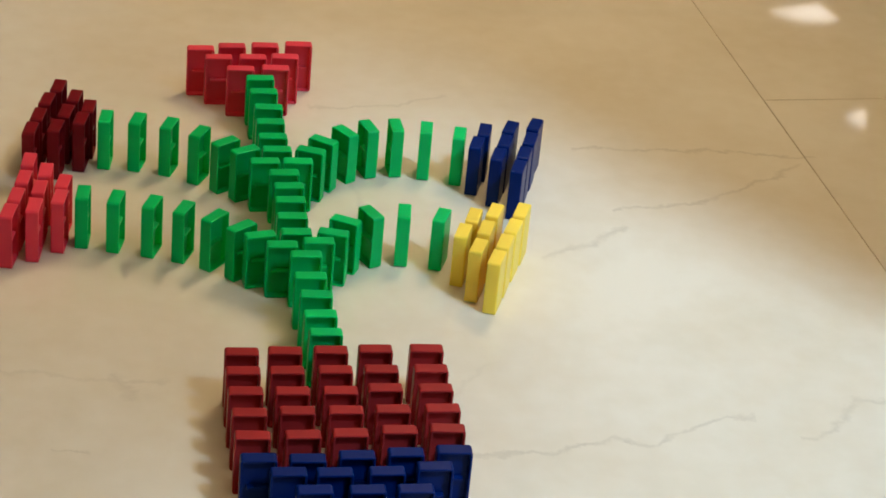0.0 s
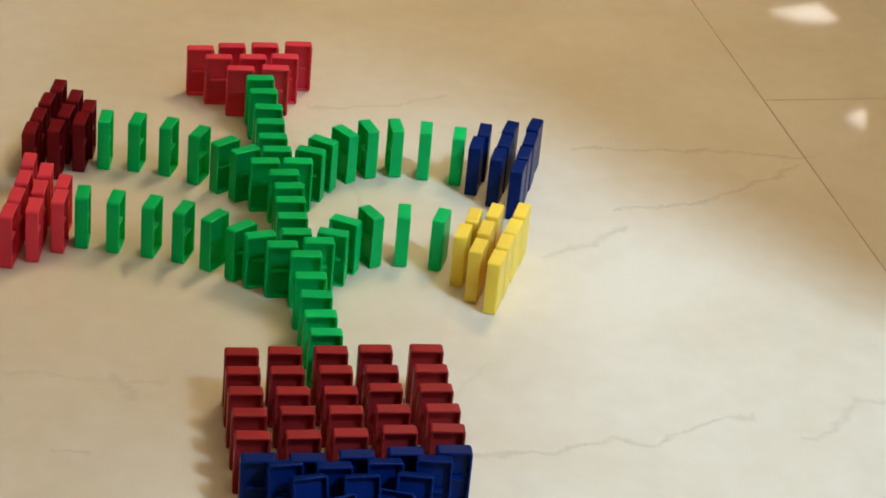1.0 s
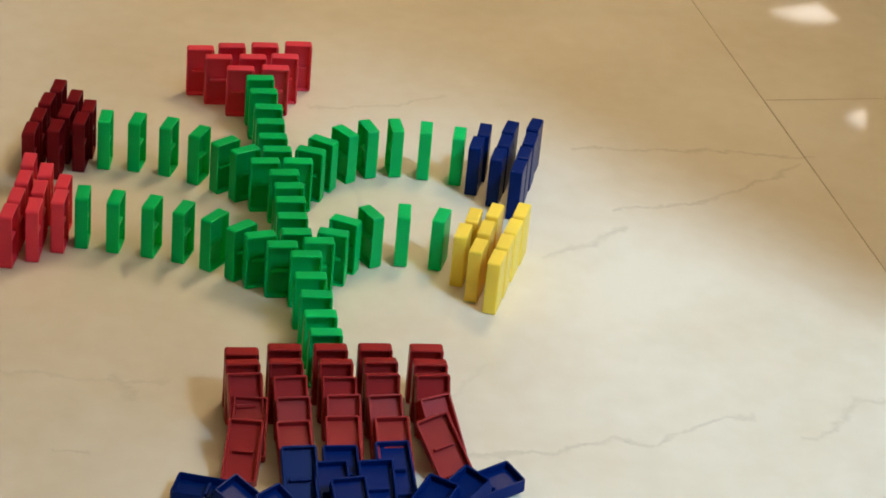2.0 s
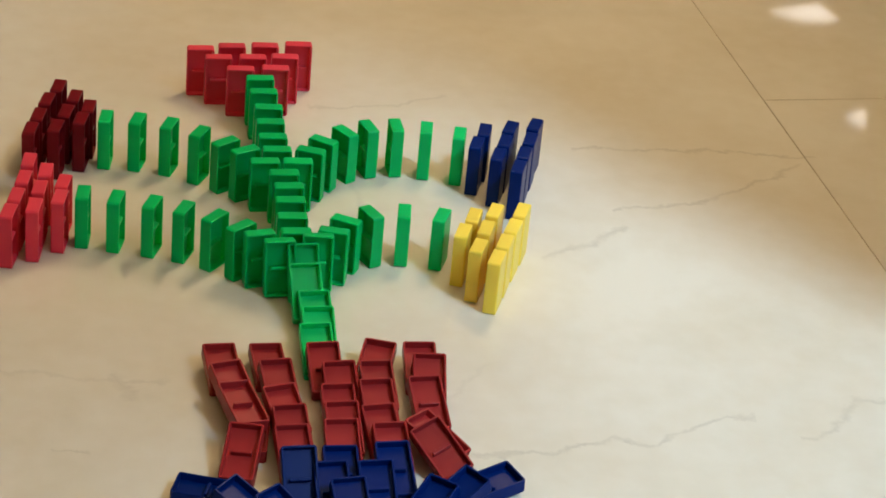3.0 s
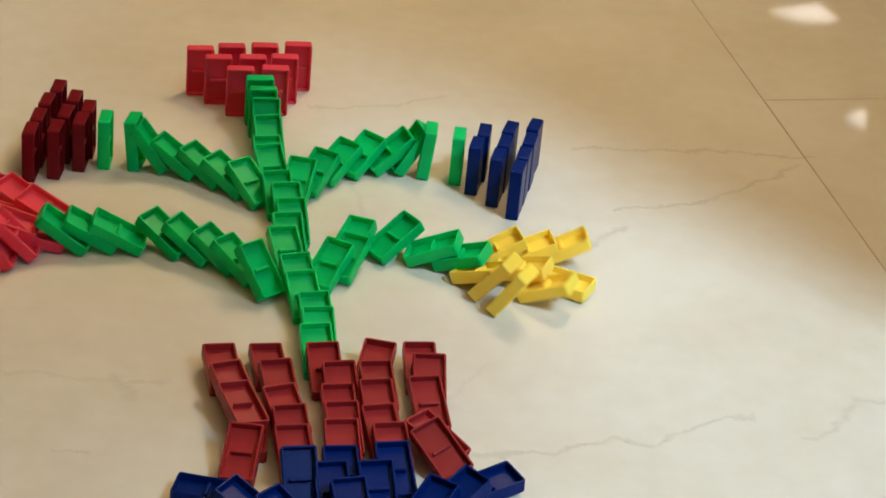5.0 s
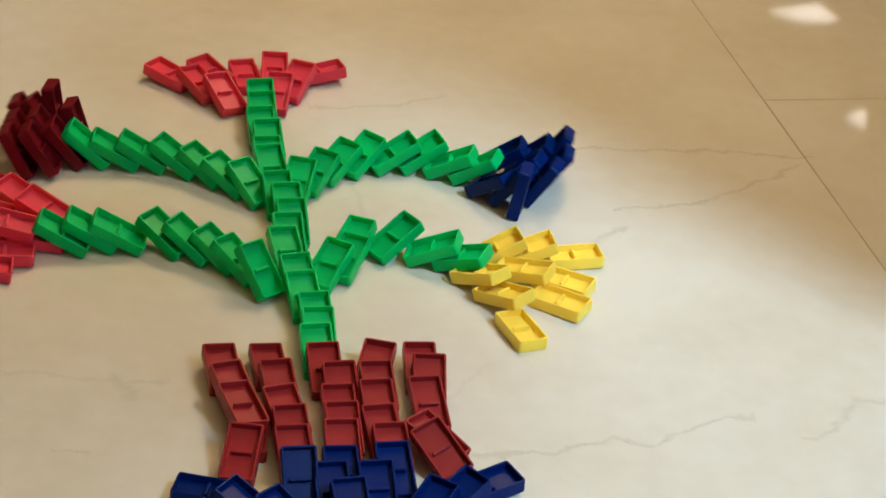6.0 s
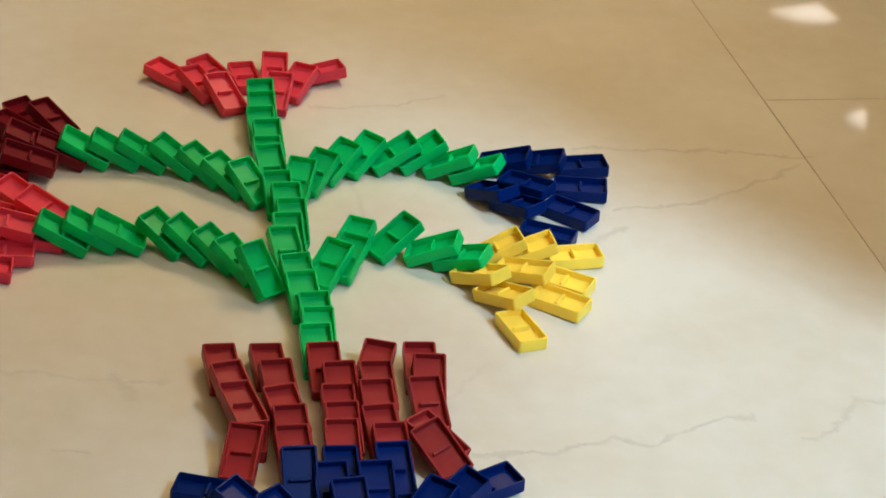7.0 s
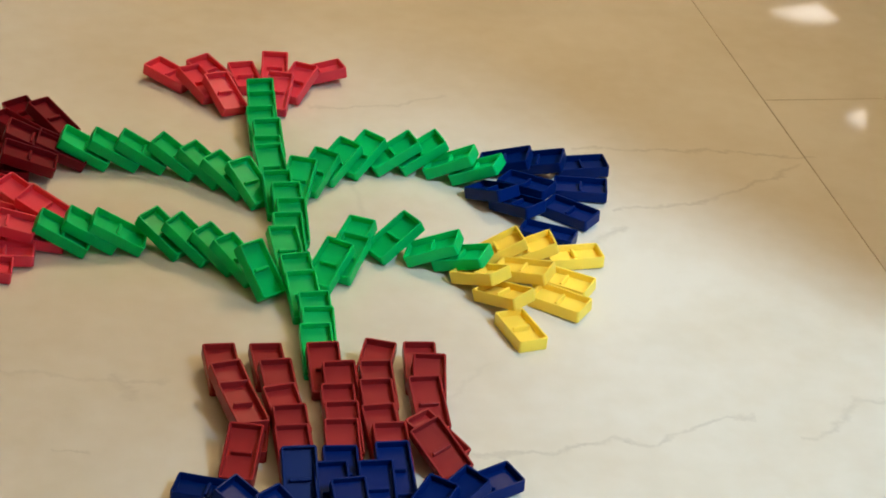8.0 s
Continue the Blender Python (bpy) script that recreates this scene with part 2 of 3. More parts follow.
stem = domino_row("green", "glossy green plastic domino block standing in the stem",
    "dominoes of the flower stem", [
    (0.0384, -0.2533, 9.6), (0.0320, -0.2276, 11.8), (0.0261, -0.1995, 7.5), (0.0188, -0.1723, 10.6),
    (0.0119, -0.1394, 10.5), (0.0002, -0.1046, 11.2), (-0.0057, -0.0791, 11.1), (-0.0102, -0.0522, 11.0),
    (-0.0140, -0.0280, 12.4), (-0.0204, -0.0052, 11.6), (-0.0312, 0.0363, 10.3), (-0.0376, 0.0598, 10.6),
    (-0.0430, 0.0876, 10.7), (-0.0481, 0.1162, 8.7), (-0.0561, 0.1471, 10.8), (-0.0624, 0.1739, 11.0)])
branch_low_left = domino_row("green", "glossy green plastic domino block in a curved lower branch",
    "dominoes of a lower branch", [
    (-0.0087, -0.1276, 10.8), (-0.0276, -0.1154, 22.6), (-0.0442, -0.1041, 49.5), (-0.0677, -0.0919, 60.7),
    (-0.0945, -0.0832, 77.3), (-0.1212, -0.0792, 80.8), (-0.1515, -0.0769, 87.4), (-0.1792, -0.0746, 94.3)])
branch_low_right = domino_row("green", "glossy green plastic domino block in a short lower branch",
    "dominoes of the short lower branch", [
    (0.0199, -0.1158, 10.9), (0.0301, -0.0999, -5.2), (0.0384, -0.0773, -18.8), (0.0583, -0.0600, -54.7),
    (0.0853, -0.0522, -87.9), (0.1166, -0.0531, -100.8)])
branch_high_left = domino_row("green", "glossy green plastic domino block in a curved upper branch",
    "dominoes of an upper branch", [
    (-0.0389, 0.0124, 13.3), (-0.0579, 0.0294, 39.4), (-0.0768, 0.0415, 47.5), (-0.1014, 0.0547, 73.5),
    (-0.1294, 0.0646, 80.7), (-0.1580, 0.0675, 84.9), (-0.1857, 0.0661, 92.5)])
branch_high_right = domino_row("green", "glossy green plastic domino block in a long upper branch",
    "dominoes of the long upper branch", [
    (-0.0112, 0.0181, 8.4), (-0.0024, 0.0406, -10.7), (0.0068, 0.0620, -25.3), (0.0240, 0.0836, -46.6),
    (0.0438, 0.0979, -64.0), (0.0678, 0.1055, -76.8), (0.0949, 0.1058, -89.1), (0.1249, 0.1012, -92.5)])
flower_top = domino_row("rose", "rose red plastic domino block of the top blossom",
    "dominoes of the top blossom", [
    (-0.0824, 0.1895, 9.5), (-0.0512, 0.1983, 8.8), (-0.1056, 0.2100, 11.4), (-0.0744, 0.2174, 10.7),
    (-0.0451, 0.2253, 8.7), (-0.1246, 0.2253, 11.3), (-0.0966, 0.2374, 11.3), (-0.0663, 0.2456, 10.1),
    (-0.0355, 0.2553, 9.9)])
flower_maroon = domino_row("maroon", "dark maroon plastic domino block of a side blossom",
    "dominoes of the maroon blossom", [
    (-0.2038, 0.0827, 93.5), (-0.2060, 0.0573, 90.4), (-0.2195, 0.0999, 89.7), (-0.2212, 0.0694, 88.6),
    (-0.2243, 0.0390, 89.2), (-0.2375, 0.1172, 89.7), (-0.2420, 0.0890, 88.3), (-0.2433, 0.0576, 90.8),
    (-0.2445, 0.0296, 91.1)])
flower_rose = domino_row("rose", "rose red plastic domino block of a side blossom",
    "dominoes of the rose red side blossom", [
    (-0.1985, -0.0595, 90.1), (-0.1963, -0.0858, 91.3), (-0.2167, -0.0425, 95.8), (-0.2155, -0.0736, 93.4),
    (-0.2137, -0.1041, 92.9), (-0.2339, -0.0277, 93.5), (-0.2317, -0.0590, 92.0), (-0.2313, -0.0900, 90.9),
    (-0.2317, -0.1177, 89.7)])
flower_blue = domino_row("blue", "dark blue plastic domino block of a side blossom",
    "dominoes of the blue blossom", [
    (0.1468, 0.1132, -94.9), (0.1409, 0.0860, -97.7), (0.1698, 0.1237, -101.7), (0.1658, 0.0956, -99.6),
    (0.1605, 0.0677, -99.0), (0.1917, 0.1337, -101.7), (0.1881, 0.1045, -98.8), (0.1831, 0.0759, -97.8),
    (0.1787, 0.0482, -99.0)])
flower_yellow = domino_row("yellow", "bright yellow plastic domino block of a side blossom",
    "dominoes of the yellow blossom", [
    (0.1431, -0.0474, -98.6), (0.1354, -0.0757, -99.1), (0.1604, -0.0359, -101.7), (0.1542, -0.0666, -99.6),
    (0.1489, -0.0986, -101.7), (0.1830, -0.0305, -101.6), (0.1764, -0.0596, -101.8), (0.1702, -0.0868, -99.8),
    (0.1644, -0.1143, -100.9)])
pot_row_1 = domino_row("brick", "brick red plastic domino block in the flower pot",
    "brick red dominoes of the flower pot", [
    (-0.0204, -0.2922, 9.1), (0.0110, -0.2849, 9.2), (0.0445, -0.2775, 10.0), (0.0773, -0.2698, 9.8),
    (0.1151, -0.2622, 8.1)])
pot_row_2 = domino_row("brick", "brick red plastic domino block in the flower pot",
    "brick red dominoes of the flower pot", [
    (-0.0162, -0.3174, 10.3), (0.0154, -0.3112, 11.0), (0.0503, -0.3037, 9.8), (0.0837, -0.2968, 9.7),
    (0.1200, -0.2894, 9.5)])
pot_row_3 = domino_row("brick", "brick red plastic domino block in the flower pot",
    "brick red dominoes of the flower pot", [
    (-0.0111, -0.3435, 10.3), (0.0222, -0.3375, 10.2), (0.0564, -0.3306, 10.1), (0.0883, -0.3211, 10.1),
    (0.1248, -0.3149, 10.7)])
pot_row_4 = domino_row("brick", "brick red plastic domino block in the flower pot",
    "brick red dominoes of the flower pot", [
    (-0.0050, -0.3705, 9.3), (0.0283, -0.3621, 10.2), (0.0626, -0.3552, 10.2), (0.0958, -0.3479, 10.2),
    (0.1312, -0.3405, 11.0)])
pot_row_5 = domino_row("brick", "brick red plastic domino block in the flower pot",
    "brick red dominoes of the flower pot", [
    (0.0007, -0.3983, 9.1), (0.0354, -0.3911, 11.3), (0.0681, -0.3832, 11.2), (0.1022, -0.3733, 10.1),
    (0.1359, -0.3655, 7.6)])
pot_base_5 = domino_row("blue", "dark blue plastic domino block at the base of the flower pot",
    "blue dominoes of the pot base", [
    (0.0080, -0.4244, 10.1), (0.0415, -0.4193, 10.4), (0.0749, -0.4094, 10.5), (0.1083, -0.4002, 10.2),
    (0.1419, -0.3913, 9.1)])
pot_base_4 = domino_row("blue", "dark blue plastic domino block at the base of the flower pot",
    "blue dominoes of the pot base", [
    (0.0302, -0.4373, 10.4), (0.0615, -0.4323, 11.5), (0.0969, -0.4249, 11.3), (0.1295, -0.4136, 10.2)])
pot_base_3 = domino_row("blue", "dark blue plastic domino block at the base of the flower pot",
    "blue dominoes of the pot base", [
    (0.0499, -0.4550, 10.3), (0.0855, -0.4487, 11.4), (0.1179, -0.4423, 10.3)])
pot_base_2 = domino_row("blue", "dark blue plastic domino block at the base of the flower pot",
    "blue dominoes of the pot base", [
    (0.0697, -0.4730, 10.1), (0.1047, -0.4665, 10.2)])
pot_base_1 = domino_row("blue", "dark blue plastic domino block at the base of the flower pot",
    "blue dominoes of the pot base", [
    (0.0892, -0.4905, 10.2)])


# ---- the chain of falls ----
def topple(ob, begin, lasts, x, y, turn, tilt, spin=0.0, lift=0.0, power=0.0, via=()):
    """Keys one block's fall from its stand to where it comes to rest: pushed along by its neighbour, tipping ever faster
    (power), or held up on the way (via: times and how far it has come by then)."""
    x0, y0, turn0 = START[ob.name]
    course = [(begin, 0.0), *via]
    if not via:
        steps = max(6, round(lasts * 15))
        for k in range(1, steps + 1):
            u = k / steps
            course.append((begin + lasts * u, u ** power if power else math.sin(u * math.pi / 2) ** 1.85))
    rows = [(0.0, standing(x0, y0, turn0))]
    for t, s in course:
        if t > 0.034:
            g = s ** 1.25
            rows.append((t, standing(x0 + (x - x0) * g, y0 + (y - y0) * g, turn0 + (turn - turn0) * g, tilt * s, spin * g, lift * g)))
    rows.append((8.0, rows[-1][1]))
    walk(ob, rows)


def motions():
    # stem
    topple(stem[0], 2.00, 0.75, 0.0378, -0.2545, 13.2, 68.9, -1.7)
    topple(stem[1], 2.10, 0.75, 0.0356, -0.2297, 11.0, 68.6, -0.9)
    topple(stem[2], 2.20, 0.85, 0.0323, -0.2052, 13.5, 71.2, -1.8)
    topple(stem[3], 2.30, 1.10, 0.0209, -0.1747, 17.0, 69.5, -0.5)
    topple(stem[4], 2.38, 1.40, 0.0153, -0.1478, 19.2, 69.6, -1.6, via=((2.6, 0.25), (2.8, 0.42), (3.0, 0.46), (3.4, 0.62), (3.8, 1.0)))
    topple(stem[5], 2.95, 0.60, 0.0003, -0.1088, 20.6, 64.9, 3.4)
    topple(stem[6], 3.15, 0.60, -0.0025, -0.0838, 13.6, 66.6, -0.9)
    topple(stem[7], 3.32, 0.60, -0.0029, -0.0584, 12.6, 66.7, -0.5)
    topple(stem[8], 3.50, 0.60, -0.0093, -0.0323, 13.9, 65.1, -1.0)
    topple(stem[9], 3.66, 0.60, -0.0184, -0.0126, 15.5, 65.1, -1.7)
    topple(stem[10], 4.00, 0.60, -0.0287, 0.0357, 19.6, 64.0, -1.6)
    topple(stem[11], 4.35, 0.65, -0.0350, 0.0556, 15.4, 69.2, -0.0)
    topple(stem[12], 4.52, 0.65, -0.0391, 0.0872, 14.3, 68.6, -2.8)
    topple(stem[13], 4.70, 0.70, -0.0486, 0.1126, 13.6, 69.4, -2.5)
    topple(stem[14], 4.88, 0.75, -0.0521, 0.1415, 11.9, 68.7, -4.3)
    topple(stem[15], 5.05, 0.80, -0.0569, 0.1669, 11.1, 68.7, -5.0)
    # branch low left
    topple(branch_low_left[0], 2.83, 0.60, -0.0124, -0.1424, 45.2, 46.3, 7.1)
    topple(branch_low_left[1], 2.92, 0.52, -0.0255, -0.1219, 53.1, 64.7, 5.9)
    topple(branch_low_left[2], 2.98, 0.52, -0.0423, -0.1045, 58.8, 64.3, 1.7)
    topple(branch_low_left[3], 3.12, 0.52, -0.0664, -0.0920, 64.2, 61.1, 1.0)
    topple(branch_low_left[4], 3.32, 0.52, -0.0894, -0.0868, 59.1, 64.2, -0.4)
    topple(branch_low_left[5], 3.50, 0.62, -0.1243, -0.0794, 94.8, 63.1, -6.9)
    topple(branch_low_left[6], 3.75, 1.00, -0.1463, -0.0812, 94.0, 62.4, -6.5, via=((4.0, 0.48), (4.2, 0.7), (4.4, 0.84), (4.8, 1.0)))
    topple(branch_low_left[7], 3.84, 1.60, -0.1686, -0.0913, 93.2, 61.5, -4.6, via=((4.0, 0.2), (4.2, 0.3), (4.4, 0.42), (4.7, 0.56), (5.2, 1.0)))
    # branch low right
    topple(branch_low_right[0], 2.85, 0.55, 0.0185, -0.1217, -22.9, 64.5, -0.1)
    topple(branch_low_right[1], 2.92, 0.52, 0.0337, -0.1073, -17.7, 70.1, -2.4)
    topple(branch_low_right[2], 2.98, 0.52, 0.0352, -0.0773, -19.6, 70.9, -4.2)
    topple(branch_low_right[3], 3.32, 0.55, 0.0604, -0.0603, -49.3, 60.2, -0.0)
    topple(branch_low_right[4], 3.52, 0.52, 0.0882, -0.0519, -99.9, 63.1, 6.3)
    topple(branch_low_right[5], 3.78, 1.50, 0.1130, -0.0532, -113.6, 69.0, 7.7, via=((4.0, 0.36), (4.4, 0.45), (4.7, 0.66), (5.1, 1.0)))
    # branch high left
    topple(branch_high_left[0], 4.00, 0.55, -0.0355, 0.0092, 43.7, 62.0, 1.9)
    topple(branch_high_left[1], 4.15, 0.65, -0.0517, 0.0263, 58.5, 65.7, 1.1)
    topple(branch_high_left[2], 4.27, 0.65, -0.0740, 0.0411, 60.9, 65.4, 1.9)
    topple(branch_high_left[3], 4.40, 0.65, -0.0994, 0.0549, 71.5, 63.2, 1.7)
    topple(branch_high_left[4], 4.65, 0.65, -0.1283, 0.0646, 89.0, 62.6, -1.9)
    topple(branch_high_left[5], 4.88, 0.80, -0.1520, 0.0643, 93.2, 62.8, -4.4)
    topple(branch_high_left[6], 5.15, 1.25, -0.1779, 0.0611, 93.3, 62.8, -7.9, via=((5.4, 0.15), (5.6, 0.36), (5.8, 0.58), (6.0, 0.8), (6.2, 1.0)))
    # branch high right
    topple(branch_high_right[0], 4.22, 0.70, -0.0147, 0.0146, -6.9, 63.6, 0.0)
    topple(branch_high_right[1], 4.15, 0.65, -0.0077, 0.0378, -23.1, 65.5, 0.0)
    topple(branch_high_right[2], 4.25, 0.65, 0.0043, 0.0630, -33.3, 64.6, 1.7)
    topple(branch_high_right[3], 4.36, 0.65, 0.0239, 0.0806, -34.9, 63.9, 2.4)
    topple(branch_high_right[4], 4.52, 0.65, 0.0455, 0.0984, -64.0, 61.5, 1.9)
    topple(branch_high_right[5], 4.68, 0.65, 0.0691, 0.1049, -64.6, 61.4, 4.1)
    topple(branch_high_right[6], 4.88, 0.75, 0.0962, 0.1076, -102.5, 60.2, 2.4)
    topple(branch_high_right[7], 5.10, 1.25, 0.1205, 0.1010, -108.7, 61.6, 3.2, via=((5.4, 0.2), (5.6, 0.4), (5.8, 0.62), (6.0, 0.9), (6.15, 1.0)))
    # flower top
    topple(flower_top[0], 5.05, 0.90, -0.0832, 0.1788, 34.4, 69.2, 3.2, power=2)
    topple(flower_top[1], 5.05, 0.90, -0.0510, 0.1864, -2.3, 68.1, -0.3, power=2)
    topple(flower_top[2], 5.10, 0.90, -0.1046, 0.1988, 42.5, 75.9, 5.5, power=2)
    topple(flower_top[3], 5.15, 0.88, -0.0744, 0.2259, 20.4, 86.6, -0.9, power=2)
    topple(flower_top[4], 5.20, 0.82, -0.0428, 0.2152, -19.6, 71.7, -2.7, power=2)
    topple(flower_top[5], 5.20, 0.80, -0.1302, 0.2257, 59.4, 81.7, -0.0, power=2)
    topple(flower_top[6], 5.25, 0.74, -0.0995, 0.2319, 40.6, 84.2, -6.2, power=2)
    topple(flower_top[7], 5.30, 0.68, -0.0561, 0.2438, 5.5, 79.7, 0.1, power=2)
    topple(flower_top[8], 5.38, 0.60, -0.0413, 0.2635, -65.9, 82.0, -4.2, power=2)
    # flower maroon
    topple(flower_maroon[0], 5.38, 1.02, -0.2201, 0.0911, 53.2, 69.3, 7.1, 0.0021, via=((5.6, 0.1), (5.8, 0.19), (6, 0.26), (6.2, 0.4), (6.3, 0.66), (6.4, 1)))
    topple(flower_maroon[1], 5.38, 0.97, -0.1972, 0.0561, 93.9, 66.5, -7.0, via=((5.6, 0.2), (5.8, 0.38), (6, 0.62), (6.1, 0.82), (6.35, 1)))
    topple(flower_maroon[2], 5.38, 0.97, -0.2425, 0.0737, 65.0, 78.9, 4.1, 0.0057, via=((5.6, 0.1), (5.8, 0.2), (6, 0.5), (6.1, 0.78), (6.35, 1)))
    topple(flower_maroon[3], 5.38, 0.97, -0.2230, 0.0535, 93.8, 67.0, -7.0, 0.0085, via=((5.6, 0.07), (5.8, 0.18), (6, 0.5), (6.1, 0.8), (6.35, 1)))
    topple(flower_maroon[4], 5.38, 0.97, -0.2184, 0.0280, 97.6, 72.0, -6.0, 0.0066, via=((5.6, 0.05), (5.8, 0.15), (6, 0.48), (6.1, 0.78), (6.35, 1)))
    topple(flower_maroon[5], 5.48, 0.94, -0.2543, 0.1065, 33.3, 89.4, -8.5, via=((5.8, 0.03), (6, 0.09), (6.2, 0.16), (6.3, 0.5), (6.42, 1)))
    topple(flower_maroon[6], 5.38, 0.97, -0.2536, 0.0906, 87.8, 78.1, -0.5, via=((5.6, 0.02), (5.8, 0.06), (6, 0.4), (6.1, 0.78), (6.35, 1)))
    topple(flower_maroon[7], 5.38, 0.97, -0.2452, 0.0532, 93.0, 76.0, -5.0, via=((5.6, 0.01), (5.8, 0.04), (6, 0.38), (6.1, 0.76), (6.35, 1)))
    topple(flower_maroon[8], 5.48, 0.87, -0.2403, 0.0296, 101.2, 86.5, -5.0, via=((5.7, 0.01), (5.8, 0.02), (6, 0.33), (6.1, 0.74), (6.35, 1)))
    # flower rose
    topple(flower_rose[0], 3.88, 1.12, -0.1901, -0.0600, 66.5, 73.5, -9.9, via=((4, 0.08), (4.2, 0.2), (4.4, 0.34), (4.7, 0.6), (5, 1)))
    topple(flower_rose[1], 3.88, 1.22, -0.1873, -0.0858, 99.9, 81.0, -8.2, via=((4, 0.05), (4.2, 0.14), (4.4, 0.24), (4.7, 0.42), (5.1, 1)))
    topple(flower_rose[2], 3.88, 1.12, -0.2147, -0.0455, 60.6, 74.7, -8.1, via=((4, 0.03), (4.2, 0.1), (4.4, 0.22), (4.7, 0.44), (5, 1)))
    topple(flower_rose[3], 3.88, 1.22, -0.2103, -0.0948, 96.6, 76.2, -7.7, 0.0120, via=((4, 0.02), (4.2, 0.07), (4.4, 0.15), (4.7, 0.32), (5.1, 1)))
    topple(flower_rose[4], 3.98, 1.27, -0.2056, -0.1142, 98.6, 90.0, 0.4, 0.0021, via=((4.2, 0.03), (4.4, 0.08), (4.7, 0.17), (5, 0.5), (5.25, 1)))
    topple(flower_rose[5], 3.98, 0.97, -0.2344, -0.0185, 73.6, 84.8, -3.9, via=((4.2, 0.02), (4.4, 0.1), (4.7, 0.34), (4.95, 1)))
    topple(flower_rose[6], 3.98, 1.02, -0.2353, -0.0586, 93.7, 75.2, -5.9, via=((4.2, 0.02), (4.4, 0.08), (4.7, 0.3), (5, 1)))
    topple(flower_rose[7], 3.98, 1.22, -0.2280, -0.0857, 97.6, 90.0, -5.0, via=((4.2, 0.01), (4.4, 0.03), (4.7, 0.12), (5, 0.5), (5.2, 1)))
    topple(flower_rose[8], 3.98, 1.27, -0.2187, -0.1414, 98.6, 82.4, -3.8, via=((4.5, 0.01), (4.7, 0.05), (5, 0.4), (5.25, 1)))
    # flower blue
    topple(flower_blue[0], 5.38, 0.77, 0.1424, 0.1235, -100.5, 69.5, 9.2, via=((5.6, 0.25), (5.8, 0.5), (6, 0.75), (6.15, 1)))
    topple(flower_blue[1], 5.38, 0.77, 0.1402, 0.0796, -137.3, 69.4, 0.7, via=((5.6, 0.3), (5.8, 0.6), (6, 0.8), (6.15, 1)))
    topple(flower_blue[2], 5.38, 0.82, 0.1718, 0.1301, -100.7, 72.8, 8.2, via=((5.6, 0.15), (5.8, 0.35), (6, 0.65), (6.1, 0.95), (6.2, 1)))
    topple(flower_blue[3], 5.38, 0.92, 0.1626, 0.0885, -119.0, 85.0, 0.0, 0.0079, via=((5.6, 0.14), (5.8, 0.3), (6, 0.55), (6.12, 0.85), (6.3, 1)))
    topple(flower_blue[4], 5.38, 0.92, 0.1606, 0.0645, -133.0, 77.1, 0.2, via=((5.6, 0.08), (5.8, 0.24), (6, 0.5), (6.12, 0.8), (6.3, 1)))
    topple(flower_blue[5], 5.38, 0.92, 0.2091, 0.1311, -75.9, 87.7, 2.2, via=((5.6, 0.04), (5.8, 0.12), (6, 0.38), (6.12, 0.75), (6.2, 0.86), (6.3, 1)))
    topple(flower_blue[6], 5.38, 0.92, 0.2076, 0.0931, -89.2, 88.2, 5.0, via=((5.6, 0.05), (5.8, 0.16), (6, 0.42), (6.12, 0.78), (6.2, 0.86), (6.3, 1)))
    topple(flower_blue[7], 5.38, 0.94, 0.2029, 0.0637, -121.8, 88.9, 3.9, via=((5.6, 0.03), (5.8, 0.12), (6, 0.36), (6.12, 0.75), (6.2, 0.86), (6.32, 1)))
    topple(flower_blue[8], 5.48, 0.87, 0.1801, 0.0123, -105.6, 90.0, -2.7, via=((5.8, 0.03), (6, 0.1), (6.12, 0.5), (6.2, 0.72), (6.35, 1)))
    # flower yellow
    topple(flower_yellow[0], 3.85, 1.15, 0.1424, -0.0534, -71.0, 63.7, -0.9, via=((4, 0.1), (4.2, 0.2), (4.4, 0.42), (4.7, 0.68), (5, 1)))
    topple(flower_yellow[1], 3.85, 1.25, 0.1328, -0.0709, -129.3, 68.4, -0.6, via=((4, 0.08), (4.2, 0.16), (4.4, 0.3), (4.7, 0.5), (5.1, 1)))
    topple(flower_yellow[2], 3.85, 1.15, 0.1664, -0.0451, -74.5, 69.6, 0.0, via=((4, 0.04), (4.2, 0.1), (4.4, 0.27), (4.7, 0.46), (5, 1)))
    topple(flower_yellow[3], 3.85, 1.25, 0.1628, -0.0648, -112.1, 78.1, 1.9, 0.0040, via=((4, 0.03), (4.2, 0.07), (4.4, 0.17), (4.7, 0.36), (5.1, 1)))
    topple(flower_yellow[4], 3.95, 1.30, 0.1530, -0.0950, -132.5, 74.5, 3.4, via=((4.2, 0.03), (4.4, 0.07), (4.7, 0.17), (5, 0.5), (5.25, 1)))
    topple(flower_yellow[5], 3.95, 1.20, 0.2028, -0.0374, -73.6, 88.4, -0.3, via=((4.2, 0.02), (4.4, 0.05), (4.7, 0.14), (4.95, 0.5), (5.15, 1)))
    topple(flower_yellow[6], 3.95, 1.00, 0.1965, -0.0634, -114.9, 87.9, 4.6, via=((4.2, 0.02), (4.4, 0.1), (4.7, 0.38), (4.95, 1)))
    topple(flower_yellow[7], 3.95, 1.20, 0.1936, -0.0935, -118.1, 88.3, 3.8, via=((4.2, 0.01), (4.4, 0.04), (4.7, 0.13), (4.95, 0.5), (5.15, 1)))
    topple(flower_yellow[8], 3.95, 1.30, 0.1750, -0.1290, -153.1, 90.0, -0.8, via=((4.5, 0.01), (4.7, 0.04), (5, 0.35), (5.25, 1)))
